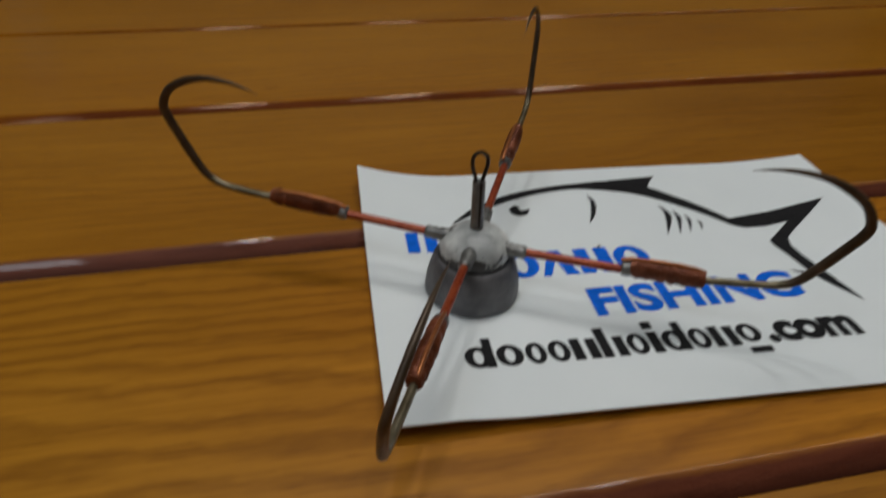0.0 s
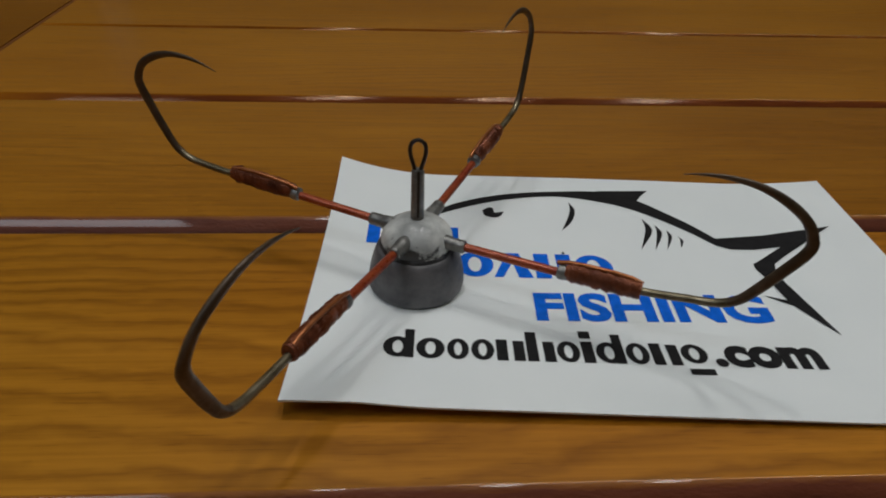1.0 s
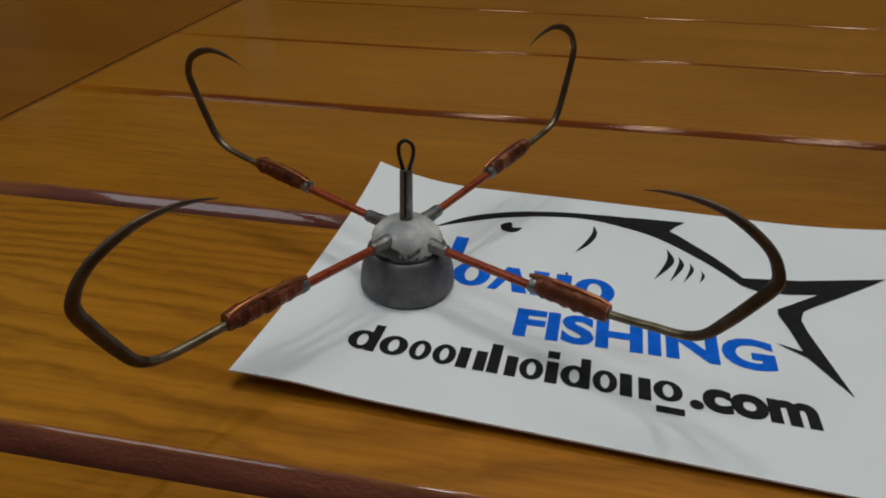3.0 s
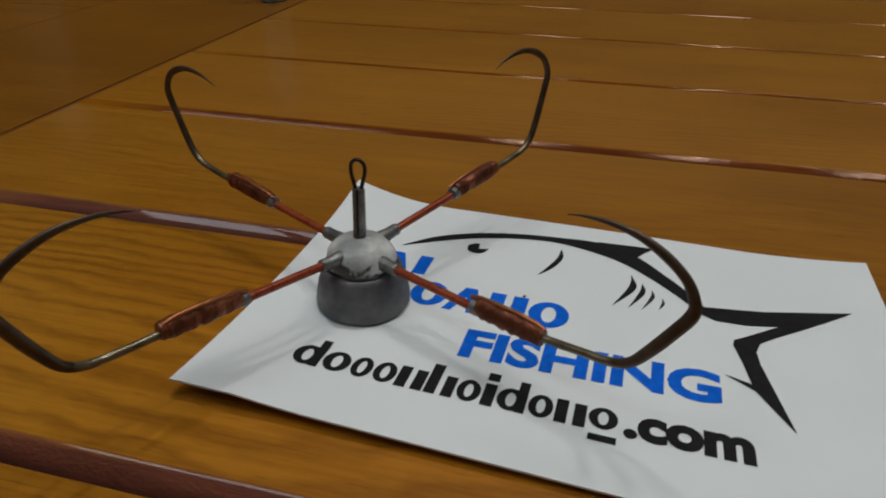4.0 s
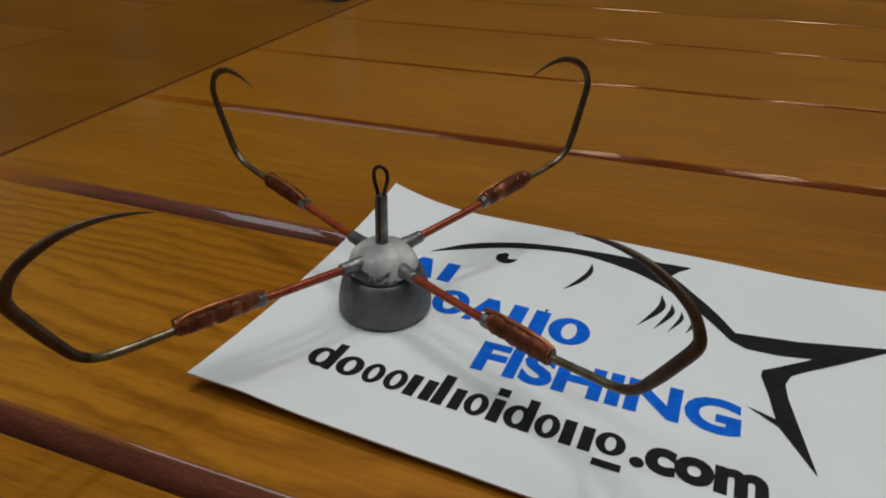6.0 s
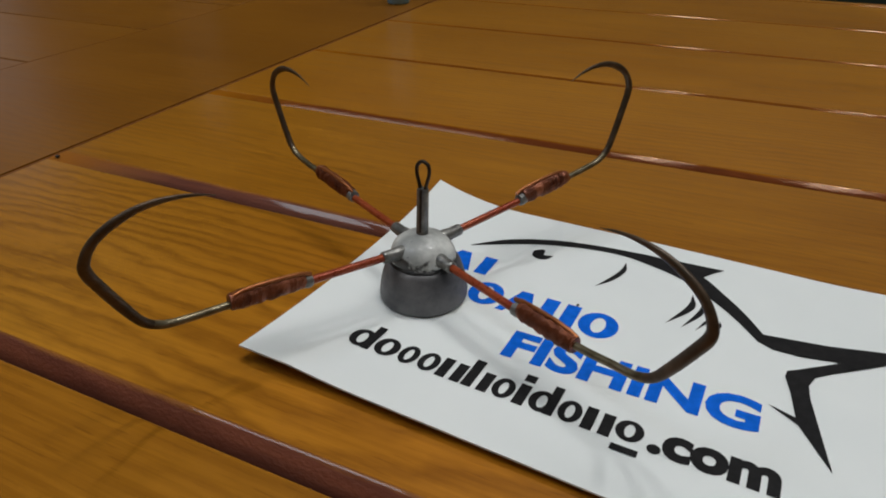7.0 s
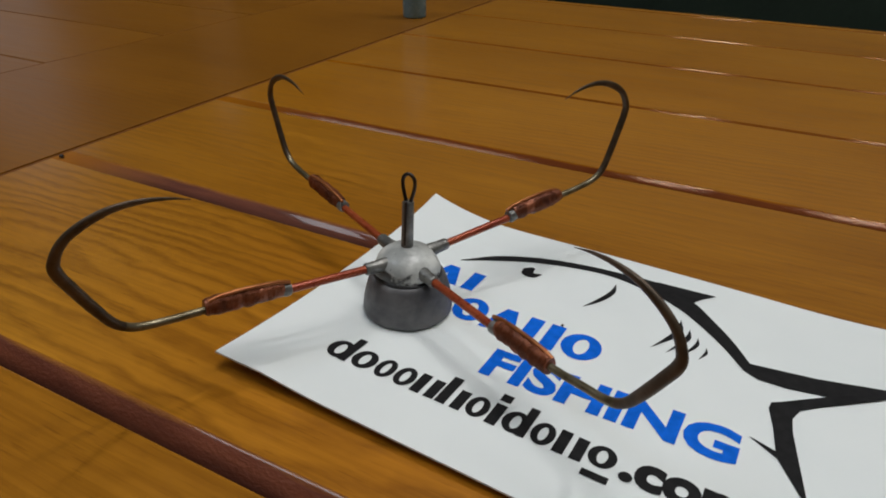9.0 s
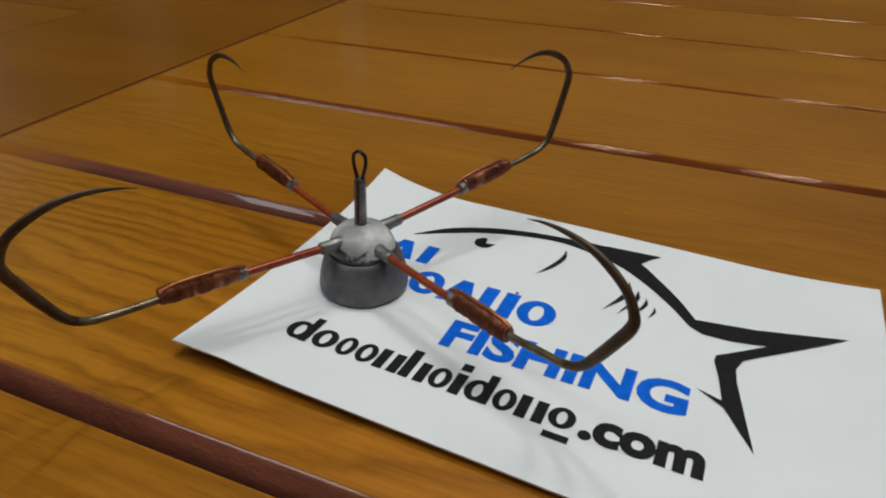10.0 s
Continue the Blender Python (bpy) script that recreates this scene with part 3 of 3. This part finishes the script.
# the line of small black characters: rings and bars of their sizes
x = 1.01
for kind, w in (("r", 0.39), ("o", 0.365), ("o", 0.285), ("o", 0.30), ("n", 0.36), ("l", 0.36), ("o", 0.30), ("i", 0.165), ("r", 0.36), ("o", 0.30), ("n", 0.36), ("g", 0.34)):
    a, b, y0, y1 = x, x + w - 0.025, 0.825, 1.205
    if kind == "o":
        blob("printed_ring", a, b, y0, y1, BLACK_INK, "black printed ring")
    elif kind == "r":
        blob("printed_ring", a, b - 0.02, y0, y1, BLACK_INK, "black printed ring", True, [(b - 0.115, b, y0, 1.345)])
    elif kind == "g":
        blob("printed_ring", a, b, y0 + 0.04, y1, BLACK_INK, "black printed ring", True, [(a + 0.02, b, 0.67, 0.77)])
    elif kind == "i":
        bars("printed_bar", a, b, y0, y1, [(0, 1, 0, 1), (0, 1, 1.15, 1.5)], BLACK_INK, "black printed bar")
    else:
        bars("printed_bar", a, b, y0, y1, [(0, 0.40, 0, 1.4 if kind == "l" else 1), (0.60, 1, 0, 0.95)], BLACK_INK, "black printed bar")
    x += w
word(".com", 4.93, 6.25, 0.815, 1.20, BLACK_INK, 0.05)


# ---- the four-armed fishing rig ----
AX, AY = 1.36, 2.33
BASE = 0.022
rig = thing("fishing_rig", pose(AX * CM, AY * CM, BASE * CM), "grey lead sinker with four bronzed hooks on red wire arms", "fishing rig")
bell = [(0.0, 0.0), (0.57, 0.0), (0.605, 0.012), (0.628, 0.05), (0.631, 0.12), (0.614, 0.26), (0.588, 0.38), (0.56, 0.48), (0.535, 0.55), (0.515, 0.595), (0.48, 0.618), (0.40, 0.62), (0.0, 0.62)]
smooth(part("sinker", lathe([(r * CM + 1e-7, z * CM) for r, z in bell], 64, wobble=0.014), LEAD, rig, "dull dark grey lead bell"), 60)
ball = [(0.44, 0.60), (0.462, 0.625)] + [(0.456 * math.cos(a) ** 0.88, 0.675 + 0.345 * math.sin(a)) for a in [radians(-5 + 94 * i / 26) for i in range(27)]]
smooth(part("ball", lathe([(r * CM, z * CM) for r, z in ball], 64, wobble=0.06), LEAD_LIGHT, rig, "pale grey oxidised lead ball"), 70)
smooth(part("seam_ring", lathe([(r * CM, z * CM) for r, z in ((0.38, 0.60), (0.475, 0.612), (0.482, 0.63), (0.46, 0.655), (0.38, 0.68))], 64, wobble=0.06), BLOTCHED_BLACK, rig, "black ring round the seam"), 70)
bm = bmesh.new()
bmesh.ops.create_icosphere(bm, subdivisions=2, radius=0.022 * CM, matrix=Matrix.Translation((0.0001, -0.00398, 0.00835)))
smooth(part("pit", bm, BLOTCHED_BLACK, rig, "small black pit in the lead"), 80)
# stem: a slightly leaning tube with a dark strip for the slot down its middle, and an eye of wire on top
LEAN_STEM = Matrix.Translation((0, 0, CM)) @ pose(0, 0, 0, -4.5, 0, 0) @ Matrix.Translation((0, 0, -CM))


def leaning(ob):
    ob.data.transform(LEAN_STEM)
    return ob


leaning(smooth(part("stem", lathe([(r * CM, z * CM) for r, z in ((0.085, 1.02), (0.082, 1.3), (0.08, 1.66), (0.07, 1.675), (0.05, 1.675))], 24, wobble=0.05), STEEL, rig, "grey metal tube"), 40))
leaning(part("slot_strip", sweep([Vector((0.012, -0.068, z)) * CM for z in (1.06, 1.3, 1.5, 1.68)], [0.022 * CM] * 4, Vector((1, 0, 0)), 8), DARK_STEEL, rig))
loop = catmull([(-0.03, 0, 1.62), (-0.045, 0, 1.70), (-0.092, 0, 1.88), (-0.08, 0, 2.0), (0.0, 0, 2.05), (0.08, 0, 2.0), (0.092, 0, 1.88), (0.045, 0, 1.70), (0.03, 0, 1.62)], 6)
leaning(smooth(part("wire_eye", sweep([p * CM for p in loop], [0.026 * CM] * len(loop), Vector((0, 1, 0)), 8), DARK_STEEL, rig, "dark twisted wire eye"), 60))

HOOK = [(2.5, 0.02), (2.9, 0.015), (3.22, 0.025), (3.52, 0.06), (3.72, 0.18), (3.88, 0.42), (4.06, 0.75), (4.17, 0.98), (4.17, 1.12), (4.07, 1.30), (3.87, 1.44), (3.62, 1.53), (3.35, 1.55), (3.1, 1.52), (2.88, 1.46)]


def radial(u, v):
    return Vector((u, 0, v)) * CM


def arm(azimuth, rise, start, longer, taller, twist, wide=1.0, tip=0.0, outer=0.0, lift=0.0):
    """One arm: collar, red wire, binding, clamp and hook, built along x and turned into place."""
    m = pose(0, 0, (start - BASE) * CM, 0, -rise, azimuth)
    side = Vector((0, 1, 0))
    wire = smooth(part("arm", sweep([radial(u, 0.0) for u in (0.6, 1.0, 1.4, 1.9, 2.4)], [0.055 * CM] * 5, side, 12), RED_ROD, rig, "red enamelled wire arm"), 60)
    made = [wire]
    collar = [(0.30, 0.105), (0.40, 0.10), (0.47, 0.092), (0.50, 0.082), (0.55, 0.088), (0.575, 0.08), (0.61, 0.086), (0.65, 0.083), (0.665, 0.07)]
    made.append(smooth(part("collar", sweep([radial(u, 0) for u, _ in collar], [r * CM for _, r in collar], side, 16), STEEL, wire, "grey metal collar"), 40))
    made.append(smooth(part("clamp", sweep([radial(u + outer, 0.015) for u in (1.72, 1.735, 1.80, 1.86)], [r * CM for r in (0.07, 0.09, 0.095, 0.08)], side, 12), STEEL, wire, "small dull metal clamp"), 40))
    # binding: close turns of copper wire round shank and arm
    turns, steps = 48, 12
    core = [radial(1.82 + outer + (0.96 - 0.6 * outer) * i / 40, 0.042) for i in range(41)]
    rad = [CM * (0.070 + 0.046 * math.sin(math.pi * min(1, 0.004 + i / 40 * 0.992)) ** 0.1 + 0.024 * noise.noise(Vector((i * 0.3, azimuth, 0)))) for i in range(41)]
    made.append(smooth(part("binding", sweep(core, rad, side, 16, [0.82] * 41), COPPER, wire, "copper-brown wire binding"), 60))
    line = []
    for i in range(turns * steps + 1):
        s = i / (turns * steps)
        a = 2 * math.pi * i / steps
        r = CM * (0.073 + 0.046 * math.sin(math.pi * min(1, 0.004 + s * 0.992)) ** 0.1 + 0.024 * noise.noise(Vector((s * 12, azimuth, 0.3))))
        line.append(radial(1.84 + outer + (0.92 - 0.6 * outer) * s, 0.042) + Vector((0, 0.82 * r * math.sin(a), r * math.cos(a))))
    made.append(smooth(part("winding", sweep(line, [(0.0065 + 0.002 * math.sin(i * 0.37)) * CM for i in range(len(line))], Vector((1, 0, 0)), 5), COPPER, wire), 80))
    # the loose end of the binding wire, laid back along its top
    tail = [radial(u + outer * 0.7, v) + Vector((0, 0.03 * CM, 0)) for u, v in ((1.74, 0.115), (1.86, 0.15), (2.1, 0.17), (2.4, 0.175), (2.62, 0.16), (2.74, 0.125))]
    made.append(smooth(part("tie_wire", sweep(tail, [0.028 * CM] * 6, side, 8), BRIGHT_COPPER, wire, "bright copper wire end"), 60))
    bent = [(2.7 + (u - 2.7) * wide + longer, v * taller + lift * min(1.0, i / 2.5)) for i, (u, v) in enumerate(HOOK)]
    path = catmull([(u * CM, 0, (v + math.tan(radians(tip)) * max(0.0, u - 2.7)) * CM) for u, v in bent], 7)
    n = len(path) - 1
    radii, flat = [], []
    for i in range(n + 1):
        s = i / n
        r = 0.047 + 0.019 * max(0.0, min(1.0, (s - 0.18) / 0.2)) - 0.014 * max(0.0, min(1.0, (s - 0.5) / 0.15))
        if s > 0.72:
            r *= max(0.05, (1 - (s - 0.72) / 0.28)) ** 0.75
        radii.append(r * CM)
        flat.append(1.0 - 0.32 * max(0.0, min(1.0, (s - 0.2) / 0.2)))
    cut = round(n * 0.26)
    made.append(smooth(part("hook", sweep(path[cut:], radii[cut:], side, 12, flat[cut:]), BRONZE, wire, "dark bronzed hook bend and point"), 60))
    made.append(smooth(part("shank", sweep(path[:cut + 1], radii[:cut + 1], side, 12, flat[:cut + 1]), BARE, wire, "bare steel hook shank"), 60))
    for ob in made:
        turned = pose(0, 0, 0, twist, 0, 0) if ob.name.startswith(("hook", "shank")) else Matrix()
        ob.data.transform(m @ turned)


arm(157.9, 3.6, 0.82, 0.0, 1.0, 0)
arm(-23.4, 0.4, 0.78, 0.07, 0.99, -1.0, 1.03, -3.6, 0.13, 0.14)
arm(-114.0, 4.5, 0.83, 0.0, 1.07, -10.5, 1.0, -3.3)
arm(64.9, 5.0, 0.82, 0.03, 1.06, -2, outer=0.06)

# ---- behind, near the seam ----
tube = thing("small_bottle", pose(-0.106, 0.2095, 0), "small grey-blue plastic tube standing on the table", "bottle")
smooth(part("body", lathe([(r * CM, z * CM) for r, z in ((0.40, 0.0), (0.48, 0.03), (0.5, 0.12), (0.5, 3.4), (0.42, 3.7), (0.3, 3.9))], 32), TUBE_BLUE, tube), 40)
smooth(part("cap", lathe([(r * CM, z * CM) for r, z in ((0.34, 3.9), (0.36, 3.95), (0.36, 4.8), (0.3, 4.9))], 32), TUBE_PALE, tube), 40)

# out of view; put here only for the pale streak it mirrors in the tabletop
pale = thing("reflection_bottle", pose(-0.237, 0.215, 0), "unseen pale plastic bottle, added for its reflection in the table", "bottle")
smooth(part("body", lathe([(r * CM, z * CM) for r, z in ((0.8, 0.0), (0.95, 0.05), (1.0, 0.2), (1.0, 5.2), (0.8, 5.7), (0.5, 6.0))], 32), TUBE_PALE, pale), 40)
smooth(part("cap", lathe([(r * CM, z * CM) for r, z in ((0.52, 6.0), (0.55, 6.05), (0.55, 7.0), (0.48, 7.1))], 32), TUBE_BLUE, pale), 40)


def crumb(x, y, z, size):
    bm = bmesh.new()
    bmesh.ops.create_icosphere(bm, subdivisions=2, radius=size * CM)
    for v in bm.verts:
        v.co *= 1 + 0.35 * noise.noise(v.co * 1500 + Vector((x, y, 0)))
        v.co.z *= 0.6
    bm_ob = part("crumb", bm, BLOTCHED_BLACK, None)
    bm_ob.matrix_world = pose(x * CM, y * CM, (z + 0.5 * size) * CM)
    return tagged(smooth(bm_ob, 80), "tiny dark speck of dirt", "crumb")


crumb(-8.25, 3.2, 0.0, 0.055)
crumb(3.44, 3.06, 0.033, 0.02)
